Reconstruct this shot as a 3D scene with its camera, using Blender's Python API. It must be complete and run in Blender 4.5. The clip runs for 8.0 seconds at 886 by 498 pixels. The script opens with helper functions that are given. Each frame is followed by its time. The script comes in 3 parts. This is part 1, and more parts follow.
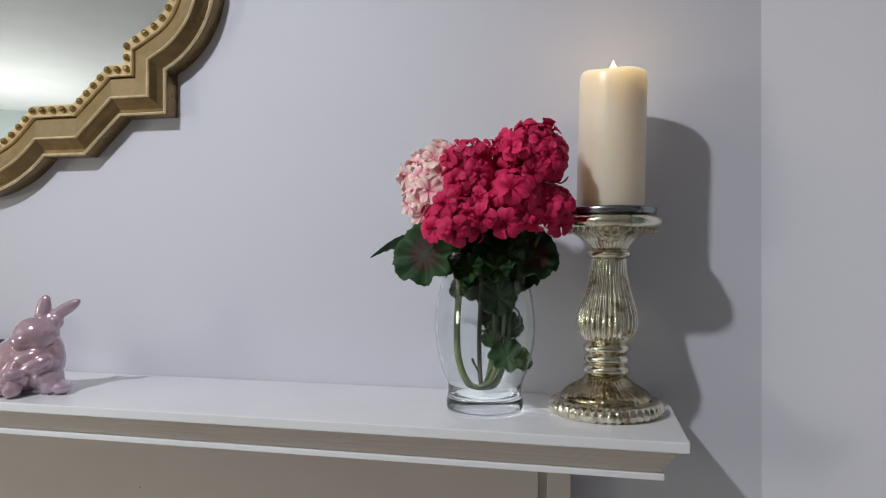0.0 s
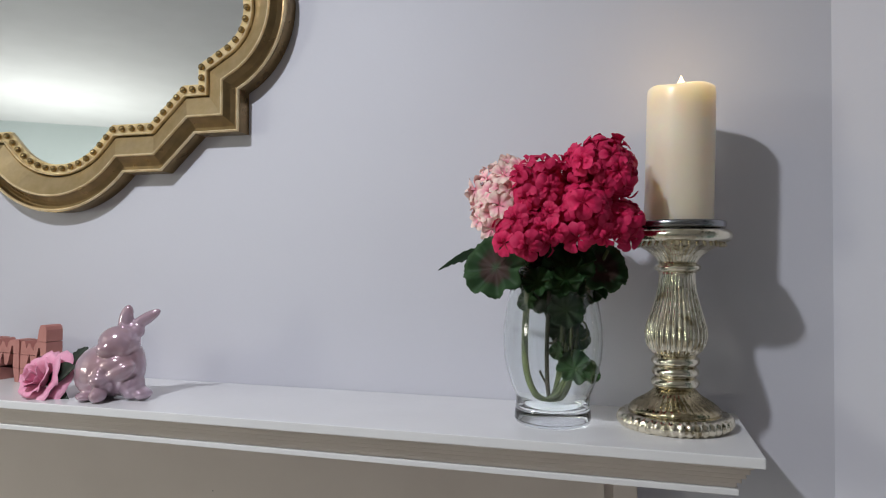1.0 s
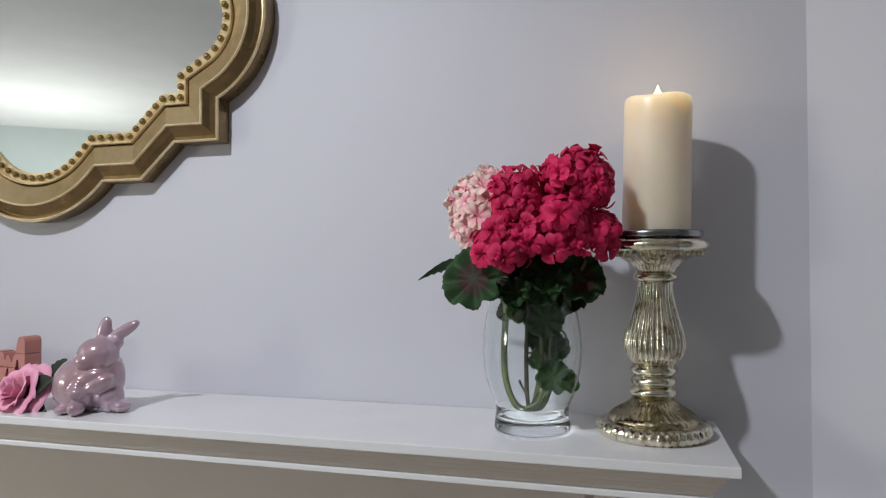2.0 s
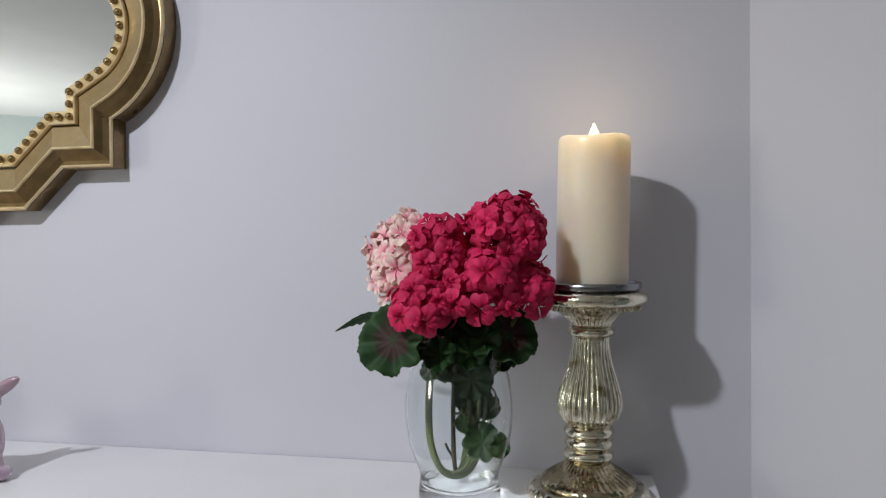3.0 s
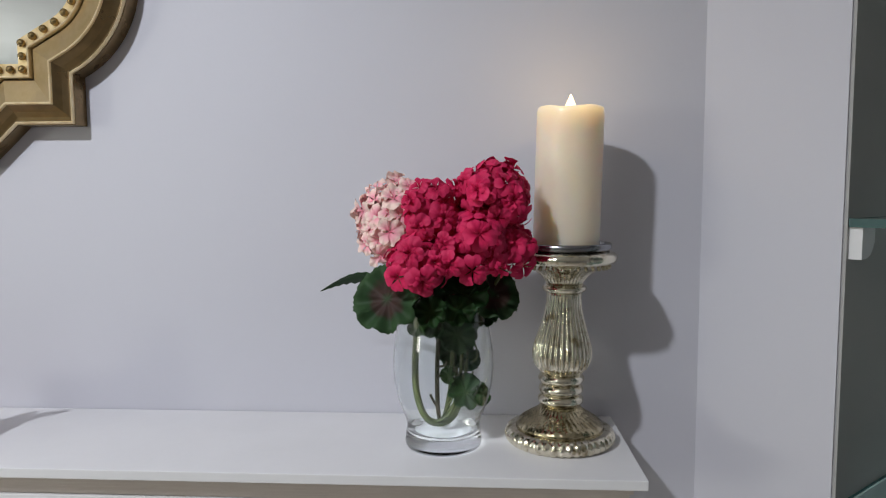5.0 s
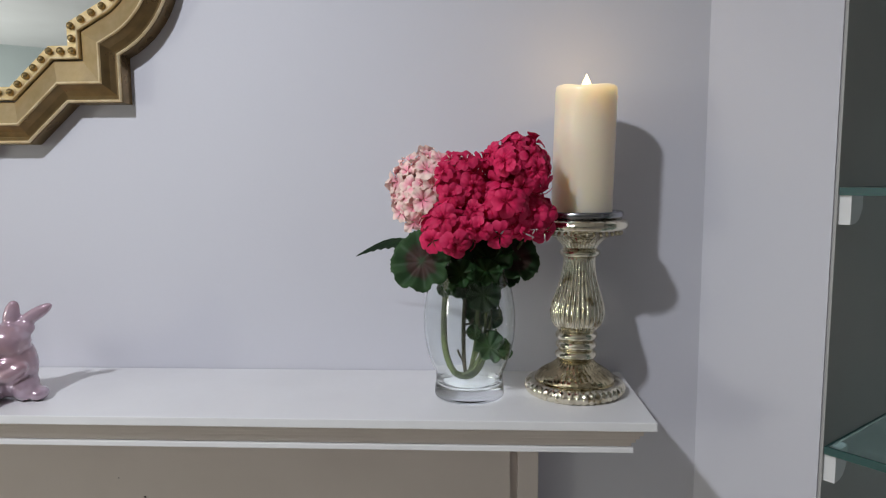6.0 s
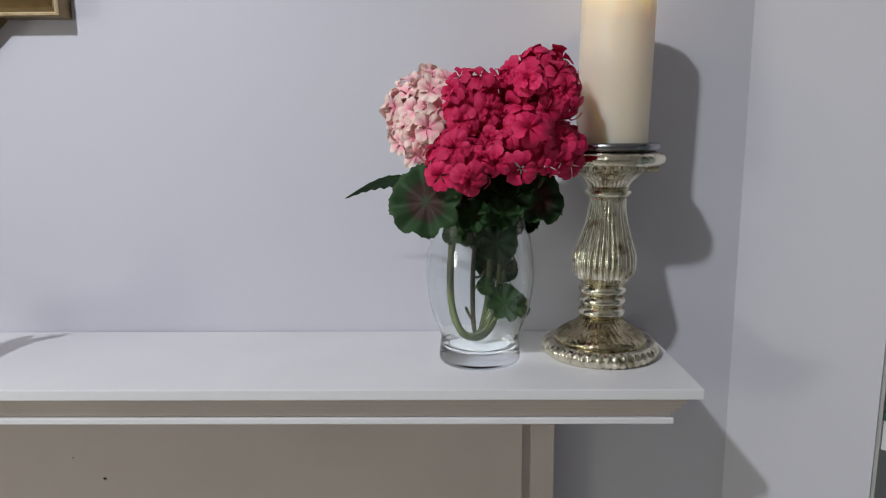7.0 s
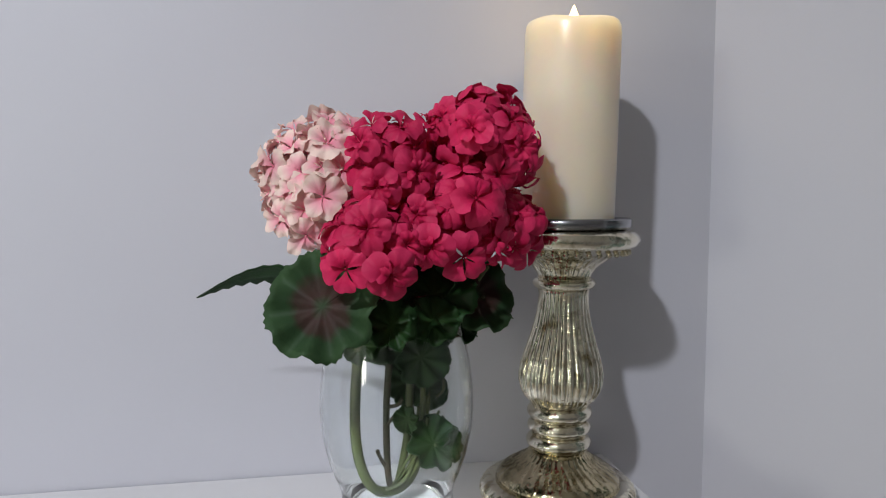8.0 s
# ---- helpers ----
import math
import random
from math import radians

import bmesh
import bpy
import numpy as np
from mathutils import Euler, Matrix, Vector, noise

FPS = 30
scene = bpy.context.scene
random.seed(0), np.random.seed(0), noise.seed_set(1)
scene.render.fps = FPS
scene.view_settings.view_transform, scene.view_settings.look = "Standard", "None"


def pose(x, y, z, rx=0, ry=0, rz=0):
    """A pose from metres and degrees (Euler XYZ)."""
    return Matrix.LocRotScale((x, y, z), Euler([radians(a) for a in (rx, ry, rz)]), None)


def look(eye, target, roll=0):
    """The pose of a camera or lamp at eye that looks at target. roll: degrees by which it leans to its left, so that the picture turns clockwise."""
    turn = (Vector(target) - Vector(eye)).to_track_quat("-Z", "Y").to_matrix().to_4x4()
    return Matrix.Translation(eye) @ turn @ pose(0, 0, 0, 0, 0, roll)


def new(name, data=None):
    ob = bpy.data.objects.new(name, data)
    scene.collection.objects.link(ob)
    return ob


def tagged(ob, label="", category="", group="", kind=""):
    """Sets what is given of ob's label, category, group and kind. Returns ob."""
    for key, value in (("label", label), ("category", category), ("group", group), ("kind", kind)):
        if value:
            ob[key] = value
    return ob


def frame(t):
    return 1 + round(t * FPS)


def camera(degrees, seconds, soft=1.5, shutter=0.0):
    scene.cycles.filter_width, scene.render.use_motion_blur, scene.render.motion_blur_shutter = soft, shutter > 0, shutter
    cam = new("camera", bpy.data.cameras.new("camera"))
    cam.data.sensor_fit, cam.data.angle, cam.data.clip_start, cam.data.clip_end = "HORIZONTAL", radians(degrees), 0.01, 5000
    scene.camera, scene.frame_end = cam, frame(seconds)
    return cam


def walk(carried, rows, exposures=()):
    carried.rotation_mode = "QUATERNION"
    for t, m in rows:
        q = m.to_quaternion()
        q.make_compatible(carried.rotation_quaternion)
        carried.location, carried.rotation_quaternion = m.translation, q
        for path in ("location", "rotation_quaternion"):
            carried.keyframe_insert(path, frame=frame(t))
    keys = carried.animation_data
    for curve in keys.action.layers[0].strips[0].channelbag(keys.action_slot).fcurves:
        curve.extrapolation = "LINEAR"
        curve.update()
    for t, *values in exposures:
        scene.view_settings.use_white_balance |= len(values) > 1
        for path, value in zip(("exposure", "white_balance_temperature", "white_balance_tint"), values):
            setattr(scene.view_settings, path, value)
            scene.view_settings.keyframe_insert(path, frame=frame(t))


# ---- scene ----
cam = camera(67.1, 8.0, soft=1.15)
PATH = [
    (0, (0.0, 0.0, 1.45), (-0.432, 1.953, 1.463), 0.1),
    (0.5, (-0.011, -0.016, 1.457), (-0.51, 1.921, 1.484), 0.1),
    (1, (-0.031, -0.026, 1.455), (-0.578, 1.897, 1.495), 0.2),
    (2.3, (-0.002, -0.017, 1.483), (-0.491, 1.922, 1.528), -0.6),
    (2.5, (0.009, -0.005, 1.501), (-0.421, 1.945, 1.608), -0.4),
    (2.7, (0.012, 0.024, 1.518), (-0.368, 1.983, 1.658), -0.5),
    (2.8, (0.006, 0.046, 1.531), (-0.359, 2.010, 1.617), -0.5),
    (3, (-0.002, 0.063, 1.554), (-0.373, 2.028, 1.531), -0.5),
    (3.5, (-0.018, 0.083, 1.579), (-0.346, 2.053, 1.459), -0.4),
    (4, (-0.037, 0.062, 1.589), (-0.276, 2.04, 1.418), -0.4),
    (4.2, (-0.051, 0.05, 1.578), (-0.271, 2.032, 1.437), -0.3),
    (5.5, (-0.097, -0.025, 1.564), (-0.174, 1.964, 1.378), -0.2),
    (6, (-0.122, -0.066, 1.554), (-0.216, 1.92, 1.337), -0.3),
    (6.5, (-0.147, -0.047, 1.527), (-0.21, 1.932, 1.248), -0.1),
    (7, (-0.161, 0.066, 1.515), (-0.188, 2.038, 1.183), -0.4),
    (7.2, (-0.167, 0.136, 1.513), (-0.09, 2.113, 1.219), -0.2),
    (7.5, (-0.183, 0.217, 1.522), (-0.001, 2.194, 1.28), 0.1),
    (7.7, (-0.183, 0.259, 1.521), (0.076, 2.232, 1.315), 0.0),
    (8, (-0.185, 0.293, 1.522), (0.163, 2.257, 1.375), -0.0),
]
walk(cam, [(t, look(eye, target, roll)) for t, eye, target, roll in PATH])

# ---- world and light ----
world = bpy.data.worlds.new("world")
scene.world = world
world.use_nodes = True
world.node_tree.nodes["Background"].inputs[0].default_value = (0.9, 0.93, 1.0, 1)
world.node_tree.nodes["Background"].inputs[1].default_value = 0.02
LAMP = (-0.83, -0.25, 2.42)      # ceiling spotlight in front of the mantel
TORCH = (-3.40, -1.36, 1.56)     # uplighter by the far wall
CEIL = 2.46


def lamp(name, kind, place, power, colour, size):
    data = bpy.data.lights.new(name, kind)
    data.energy, data.color = power, colour
    data.shadow_soft_size = size
    ob = new(name, data)
    ob.location = place
    return ob


spot = lamp("ceiling_spot_light", "SPOT", LAMP, 64.5, (0.885, 0.925, 1.0), 0.034)
spot.data.spot_size, spot.data.spot_blend = radians(120), 1.0
spot.matrix_world = look(LAMP, (-0.45, 0.65, 0.80))
lamp("uplighter_light", "POINT", TORCH, 49.0, (1.0, 0.985, 0.865), 0.28)
lamp("candle_light", "POINT", (0.0255, 0.842, 1.694), 0.085, (1.0, 0.74, 0.40), 0.006)


# ---- materials ----
def material(name, colour, rough=0.5, metal=0.0, second=None, scale=30.0, spread=(0.35, 0.65), bump=0.0, bump_scale=200.0, rough2=None, spec=0.5):
    m = bpy.data.materials.new(name)
    m.use_nodes = True
    t = m.node_tree
    b = t.nodes["Principled BSDF"]
    b.inputs["Base Color"].default_value = (*colour, 1)
    b.inputs["Roughness"].default_value = rough
    b.inputs["Metallic"].default_value = metal
    b.inputs["Specular IOR Level"].default_value = spec
    co = t.nodes.new("ShaderNodeTexCoord")
    if second or rough2 is not None:
        n = t.nodes.new("ShaderNodeTexNoise")
        n.inputs["Scale"].default_value, n.inputs["Detail"].default_value = scale, 6
        t.links.new(co.outputs["Object"], n.inputs["Vector"])
        mr = t.nodes.new("ShaderNodeMapRange")
        mr.inputs[1].default_value, mr.inputs[2].default_value = spread
        t.links.new(n.outputs["Fac"], mr.inputs[0])
        if second:
            mix = t.nodes.new("ShaderNodeMix")
            mix.data_type = "RGBA"
            mix.inputs[6].default_value, mix.inputs[7].default_value = (*colour, 1), (*second, 1)
            t.links.new(mr.outputs[0], mix.inputs[0])
            t.links.new(mix.outputs[2], b.inputs["Base Color"])
        if rough2 is not None:
            rr = t.nodes.new("ShaderNodeMapRange")
            rr.inputs[3].default_value, rr.inputs[4].default_value = rough, rough2
            t.links.new(mr.outputs[0], rr.inputs[0])
            t.links.new(rr.outputs[0], b.inputs["Roughness"])
    if bump:
        n2 = t.nodes.new("ShaderNodeTexNoise")
        n2.inputs["Scale"].default_value, n2.inputs["Detail"].default_value = bump_scale, 4
        t.links.new(co.outputs["Object"], n2.inputs["Vector"])
        bp = t.nodes.new("ShaderNodeBump")
        bp.inputs["Strength"].default_value, bp.inputs["Distance"].default_value = bump, 0.002
        t.links.new(n2.outputs["Fac"], bp.inputs["Height"])
        t.links.new(bp.outputs[0], b.inputs["Normal"])
    return m


def shader(m):
    return m.node_tree.nodes["Principled BSDF"]


WALL = material("wall_paint", (0.625, 0.62, 0.675), 0.50, second=(0.60, 0.595, 0.655), scale=2.2, bump=0.06, bump_scale=140, spec=0.22)
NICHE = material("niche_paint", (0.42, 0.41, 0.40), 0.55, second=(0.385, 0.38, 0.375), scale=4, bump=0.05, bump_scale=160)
FARWALL = material("far_wall_paint", (0.50, 0.56, 0.55), 0.6, second=(0.47, 0.53, 0.52), scale=3)
CEILING = material("ceiling_paint", (0.78, 0.78, 0.78), 0.8, second=(0.74, 0.74, 0.74), scale=5, bump=0.1, bump_scale=80)
FLOOR = material("floor_carpet", (0.70, 0.655, 0.62), 0.9, second=(0.63, 0.59, 0.56), scale=60, bump=0.4)
MANTEL = material("mantel_gloss_paint", (0.80, 0.79, 0.80), 0.22, second=(0.77, 0.76, 0.77), scale=9, bump=0.04, bump_scale=90, spec=0.45)
PANEL = material("surround_paint", (0.73, 0.655, 0.615), 0.4, second=(0.69, 0.615, 0.575), scale=6, bump=0.04, bump_scale=120)
GOLD = material("gold_leaf_paint", (0.27, 0.18, 0.085), 0.27, 0.88, second=(0.20, 0.14, 0.07), scale=40, bump=0.05, bump_scale=300, rough2=0.40)
# frame gold for the inner slope, lightened to carry the ceiling's reflection
GOLD_LIT = material("lit_gold_leaf", (0.64, 0.495, 0.285), 0.31, 0.85, second=(0.50, 0.37, 0.19), scale=35, bump=0.05, bump_scale=260, rough2=0.45)
GOLD_EDGE = material("rubbed_gold", (0.95, 0.79, 0.52), 0.30, 0.35, second=(0.80, 0.62, 0.35), scale=60)
GOLD_STRIP = material("pale_gold", (0.80, 0.64, 0.38), 0.38, 0.7, second=(0.66, 0.50, 0.26), scale=70)
BEAD = material("bead_bronze", (0.26, 0.18, 0.08), 0.20, 0.9, second=(0.38, 0.27, 0.12), scale=90)
MIRROR = material("mirror_silver", (0.78, 0.82, 0.885), 0.02, 1.0)
MERCURY = material("mercury_glass", (0.78, 0.73, 0.60), 0.07, 1.0, second=(0.27, 0.215, 0.12), scale=85, spread=(0.50, 0.70), bump=0.5, bump_scale=150, rough2=0.24)
MERCURY_DARK = material("tarnished_mercury_glass", (0.52, 0.45, 0.30), 0.09, 1.0, second=(0.20, 0.155, 0.08), scale=85, spread=(0.48, 0.70), bump=0.5, bump_scale=150, rough2=0.24)
STEEL = material("candle_plate_metal", (0.30, 0.30, 0.32), 0.22, 1.0)
WAX = material("ivory_wax", (0.87, 0.76, 0.595), 0.30, second=(0.85, 0.735, 0.565), scale=12, bump=0.06, bump_scale=60)
shader(WAX).inputs["Subsurface Weight"].default_value = 0.7
shader(WAX).inputs["Subsurface Radius"].default_value = (1.0, 0.80, 0.50)
shader(WAX).inputs["Subsurface Scale"].default_value = 0.05
shader(WAX).inputs["Coat Weight"].default_value = 0.25
shader(WAX).inputs["Coat Roughness"].default_value = 0.22
FLAME = material("flame_glow", (1.0, 0.85, 0.6), 0.5)
shader(FLAME).inputs["Emission Color"].default_value = (1.0, 0.78, 0.50, 1)
shader(FLAME).inputs["Emission Strength"].default_value = 1.3
GLASS = material("clear_glass", (0.95, 0.978, 0.974), 0.0, bump=0.05, bump_scale=45)
shader(GLASS).inputs["Transmission Weight"].default_value = 1.0
shader(GLASS).inputs["IOR"].default_value = 1.47
SHELF = material("green_edge_glass", (0.62, 0.80, 0.78), 0.02)
shader(SHELF).inputs["Transmission Weight"].default_value = 0.9
SHELF_EDGE = material("glass_cut_edge", (0.03, 0.09, 0.085), 0.15)
PLASTIC = material("white_plastic", (0.75, 0.75, 0.76), 0.35)
ROSE = material("rose_pink_fabric", (0.88, 0.44, 0.58), 0.65, second=(0.84, 0.33, 0.49), scale=40, bump=0.25, bump_scale=400, spec=0.2)
STEM = material("stem_green", (0.115, 0.150, 0.045), 0.5, second=(0.060, 0.080, 0.028), scale=40)
TWIG = material("brown_stem", (0.075, 0.060, 0.035), 0.6, second=(0.045, 0.050, 0.025), scale=60)
DARKLEAF = material("dark_leaf_fabric", (0.022, 0.04, 0.022), 0.55, second=(0.014, 0.02, 0.014), scale=60)
SALMON = material("salmon_painted_wood", (0.48, 0.20, 0.17), 0.6, second=(0.43, 0.17, 0.145), scale=25, bump=0.1)
RABBIT = material("pearl_pink_glaze", (0.42, 0.25, 0.285), 0.18, 0.25, second=(0.46, 0.33, 0.41), scale=22, bump=0.10, bump_scale=30)
shader(RABBIT).inputs["Coat Weight"].default_value = 1.0
shader(RABBIT).inputs["Coat Roughness"].default_value = 0.04
shader(RABBIT).inputs["Coat IOR"].default_value = 1.7
shader(RABBIT).inputs["Sheen Weight"].default_value = 0.2
SPECK = material("dark_speck", (0.03, 0.025, 0.02), 0.8)


def ringed(name, reach, stops, rough, jitter, noise_scale, spec=0.18, bump=0.2, bump_scale=400):
    """A cloth petal or leaf whose colour changes from its middle outwards, over reach metres."""
    m = material(name, stops[0][1], rough, bump=bump, bump_scale=bump_scale, spec=spec)
    t = m.node_tree
    co = t.nodes.new("ShaderNodeTexCoord")
    ln = t.nodes.new("ShaderNodeVectorMath")
    ln.operation = "LENGTH"
    t.links.new(co.outputs["Object"], ln.inputs[0])
    no = t.nodes.new("ShaderNodeTexNoise")
    no.inputs["Scale"].default_value = noise_scale
    t.links.new(co.outputs["Object"], no.inputs["Vector"])
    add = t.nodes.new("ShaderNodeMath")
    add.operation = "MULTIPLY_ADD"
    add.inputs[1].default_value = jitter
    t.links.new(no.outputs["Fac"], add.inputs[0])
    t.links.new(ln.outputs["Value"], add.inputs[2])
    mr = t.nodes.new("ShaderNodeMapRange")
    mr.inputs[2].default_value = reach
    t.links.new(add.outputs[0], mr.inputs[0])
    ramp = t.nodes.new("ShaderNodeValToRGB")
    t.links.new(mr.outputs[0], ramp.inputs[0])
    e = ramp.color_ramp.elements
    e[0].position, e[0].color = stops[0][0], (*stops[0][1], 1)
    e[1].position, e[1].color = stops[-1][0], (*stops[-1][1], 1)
    for at, c in stops[1:-1]:
        k = e.new(at)
        k.color = (*c, 1)
    info = t.nodes.new("ShaderNodeObjectInfo")
    hsv = t.nodes.new("ShaderNodeHueSaturation")
    vr = t.nodes.new("ShaderNodeMapRange")
    vr.inputs[3].default_value, vr.inputs[4].default_value = 0.86, 1.12
    t.links.new(info.outputs["Random"], vr.inputs[0])
    t.links.new(vr.outputs[0], hsv.inputs["Value"])
    t.links.new(ramp.outputs[0], hsv.inputs["Color"])
    t.links.new(hsv.outputs[0], shader(m).inputs["Base Color"])
    thin = t.nodes.new("ShaderNodeBsdfTranslucent")
    mix = t.nodes.new("ShaderNodeMixShader")
    mix.inputs[0].default_value = 0.17
    t.links.new(hsv.outputs[0], thin.inputs["Color"])
    t.links.new(shader(m).outputs[0], mix.inputs[1])
    t.links.new(thin.outputs[0], mix.inputs[2])
    t.links.new(mix.outputs[0], t.nodes["Material Output"].inputs["Surface"])
    return m


LEAF = ringed("zonal_leaf_fabric", 0.045, [(0.16, (0.028, 0.054, 0.022)), (0.36, (0.050, 0.024, 0.020)), (0.56, (0.042, 0.028, 0.020)), (0.70, (0.026, 0.058, 0.024)), (0.95, (0.040, 0.082, 0.034))], 0.55, 0.014, 90)
GREEN = ringed("green_leaf_fabric", 0.030, [(0.1, (0.034, 0.080, 0.020)), (0.9, (0.020, 0.058, 0.018))], 0.42, 0.010, 90)
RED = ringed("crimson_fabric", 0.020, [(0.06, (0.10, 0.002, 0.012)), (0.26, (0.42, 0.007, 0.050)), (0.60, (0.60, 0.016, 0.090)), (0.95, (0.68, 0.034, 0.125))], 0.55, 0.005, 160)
PINK = ringed("pale_pink_fabric", 0.0215, [(0.05, (0.66, 0.08, 0.18)), (0.30, (0.93, 0.31, 0.42)), (0.55, (0.95, 0.47, 0.53)), (0.84, (0.95, 0.74, 0.66))], 0.6, 0.006, 120)


# ---- building helpers ----
def mesh_of(name, bm, mat, smooth=False):
    bmesh.ops.recalc_face_normals(bm, faces=bm.faces)
    me = bpy.data.meshes.new(name)
    bm.to_mesh(me)
    bm.free()
    me.materials.append(mat)
    if smooth:
        me.polygons.foreach_set("use_smooth", [True] * len(me.polygons))
    return me


def part(name, bm, mat, parent=None, label="", smooth=False, m=None):
    """Links a bmesh as one mesh object, under a thing or a part."""
    ob = new(name, mesh_of(name, bm, mat, smooth))
    if parent:
        ob.parent = parent
    if m is not None:
        ob.matrix_local = m
    if label:
        tagged(ob, label)
    return ob


def thing(name, label, category, m=None, group="", kind=""):
    ob = new(name)
    ob.empty_display_size = 0.02
    if m is not None:
        ob.matrix_world = m
    return tagged(ob, label, category, group, kind)


def box(x0, x1, y0, y1, z0, z1, bevel=0.0, seg=2, bm=None):
    bm = bm or bmesh.new()
    v = bmesh.ops.create_cube(bm, size=1)["verts"]
    bmesh.ops.scale(bm, verts=v, vec=(x1 - x0, y1 - y0, z1 - z0))
    bmesh.ops.translate(bm, verts=v, vec=((x0 + x1) / 2, (y0 + y1) / 2, (z0 + z1) / 2))
    if bevel:
        es = list({e for q in v for e in q.link_edges})
        bmesh.ops.bevel(bm, geom=es, offset=bevel, segments=seg, affect="EDGES", profile=0.6)
    return bm


def prism(points, z0, z1, bm=None):
    """An upright prism over a plan outline."""
    bm = bm or bmesh.new()
    lo = [bm.verts.new((x, y, z0)) for x, y in points]
    hi = [bm.verts.new((x, y, z1)) for x, y in points]
    n = len(points)
    bm.faces.new(hi)
    bm.faces.new(lo[::-1])
    for i in range(n):
        bm.faces.new((lo[i], lo[(i + 1) % n], hi[(i + 1) % n], hi[i]))
    return bm


def lathe(profile, seg=64, flutes=0, closed=False, twist=0.0):
    """Turns (radius, z, flute depth) about z."""
    bm = bmesh.new()
    rings = []
    for p in profile:
        r, z, f = (*p, 0.0)[:3]
        ring = []
        for i in range(seg):
            a = 2 * math.pi * i / seg
            rr = r
            if f:
                w = abs(math.sin(flutes * (a + twist * z) / 2))
                rr = r - f * (1 - w) ** 1.3
            ring.append(bm.verts.new((rr * math.cos(a), rr * math.sin(a), z)))
        rings.append(ring)
    for a, b in zip(rings, rings[1:]):
        for i in range(seg):
            j = (i + 1) % seg
            bm.faces.new((a[i], a[j], b[j], b[i]))
    bm.faces.new(rings[0][::-1])
    bm.faces.new(rings[-1])
    return bm


def tube(points, radius, seg=8, taper=1.0, steps=6):
    """A round stem along a smooth line through the points."""
    pts = [Vector(p) for p in points]
    line = []
    for i in range(len(pts) - 1):
        p0, p1, p2, p3 = pts[max(i - 1, 0)], pts[i], pts[i + 1], pts[min(i + 2, len(pts) - 1)]
        for k in range(steps):
            t = k / steps
            line.append(0.5 * (2 * p1 + (p2 - p0) * t + (2 * p0 - 5 * p1 + 4 * p2 - p3) * t * t + (3 * p1 - p0 - 3 * p2 + p3) * t ** 3))
    line.append(pts[-1])
    bm = bmesh.new()
    rings = []
    for i, p in enumerate(line):
        d = (line[min(i + 1, len(line) - 1)] - line[max(i - 1, 0)]).normalized()
        s = d.orthogonal().normalized() if not rings else (side - d * side.dot(d)).normalized()
        side = s
        u = d.cross(s)
        r = radius * (1 + (taper - 1) * i / (len(line) - 1))
        rings.append([bm.verts.new(p + r * (math.cos(a) * s + math.sin(a) * u)) for a in (2 * math.pi * k / seg for k in range(seg))])
    for a, b in zip(rings, rings[1:]):
        for i in range(seg):
            bm.faces.new((a[i], a[(i + 1) % seg], b[(i + 1) % seg], b[i]))
    bm.faces.new(rings[0][::-1])
    bm.faces.new(rings[-1])
    return bm


def thicken(bm, t):
    """Gives an open sheet a second side, t behind the first."""
    bm.normal_update()
    way = {v: v.normal.copy() for v in bm.verts}
    old = list(bm.verts)
    back = {v: bm.verts.new(v.co - way[v] * t) for v in old}
    rim = [e for e in bm.edges if e.is_boundary]
    sides = [(e.verts[0], e.verts[1]) for e in rim]
    for f in list(bm.faces):
        bm.faces.new([back[v] for v in reversed(f.verts)])
    for a, b in sides:
        bm.faces.new((a, b, back[b], back[a]))


def facing(place, normal, spin=0.0, scale=1.0):
    """A pose whose z axis points along normal."""
    q = Vector(normal).to_track_quat("Z", "Y")
    return Matrix.LocRotScale(place, q, (scale,) * 3) @ Matrix.Rotation(spin, 4, "Z")


# ---- the room ----
WY = 0.943                       # face of the mantel wall
CORNER = Vector((0.218, WY))
U = Vector((0.643, -0.766))      # along the side wall, towards the room
N = Vector((0.766, 0.643))       # into the side wall
LEFT = Vector((-2.15, WY))
EDGE = CORNER + 0.179 * U


def setting(name, bm, mat, label, category="wall"):
    return tagged(part(name, bm, mat), label, category, kind="structure")


setting("wall_north", prism([(LEFT.x - 0.1, WY), (CORNER.x, WY), (CORNER.x + 0.09, WY + 0.15), (LEFT.x - 0.1, WY + 0.15)], 0, CEIL), WALL, "pale lavender grey painted wall behind the mantel")
NEND = EDGE + 0.85 * U
corner_e = CORNER + 4.0 * U


def strip(a, b, depth, out):
    """Plan outline of a wall from a to b whose thickness goes towards out."""
    return [(a.x, a.y), (b.x, b.y), (b.x + out.x * depth, b.y + out.y * depth), (a.x + out.x * depth, a.y + out.y * depth)]


setting("wall_east", prism(strip(CORNER, EDGE, 0.42, N), 0, CEIL), WALL, "pale lavender grey angled wall beside a shelf niche")
setting("wall_east_beyond", prism(strip(NEND, corner_e, 0.42, N), 0, CEIL), WALL, "pale grey wall past the shelf niche")
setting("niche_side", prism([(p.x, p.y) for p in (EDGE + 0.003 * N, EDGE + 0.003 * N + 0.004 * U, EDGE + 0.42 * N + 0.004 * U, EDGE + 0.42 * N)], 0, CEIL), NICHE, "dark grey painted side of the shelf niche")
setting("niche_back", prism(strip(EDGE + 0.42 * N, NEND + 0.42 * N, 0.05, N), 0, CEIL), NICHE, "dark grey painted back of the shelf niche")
setting("wall_west", prism(strip(LEFT - 3.75 * N, LEFT, 0.12, Vector((-U.x, -U.y))), 0, CEIL), WALL, "pale grey wall on the other side of the fireplace")
F, G = Vector((0.807, -0.590)), Vector((0.590, 0.807))
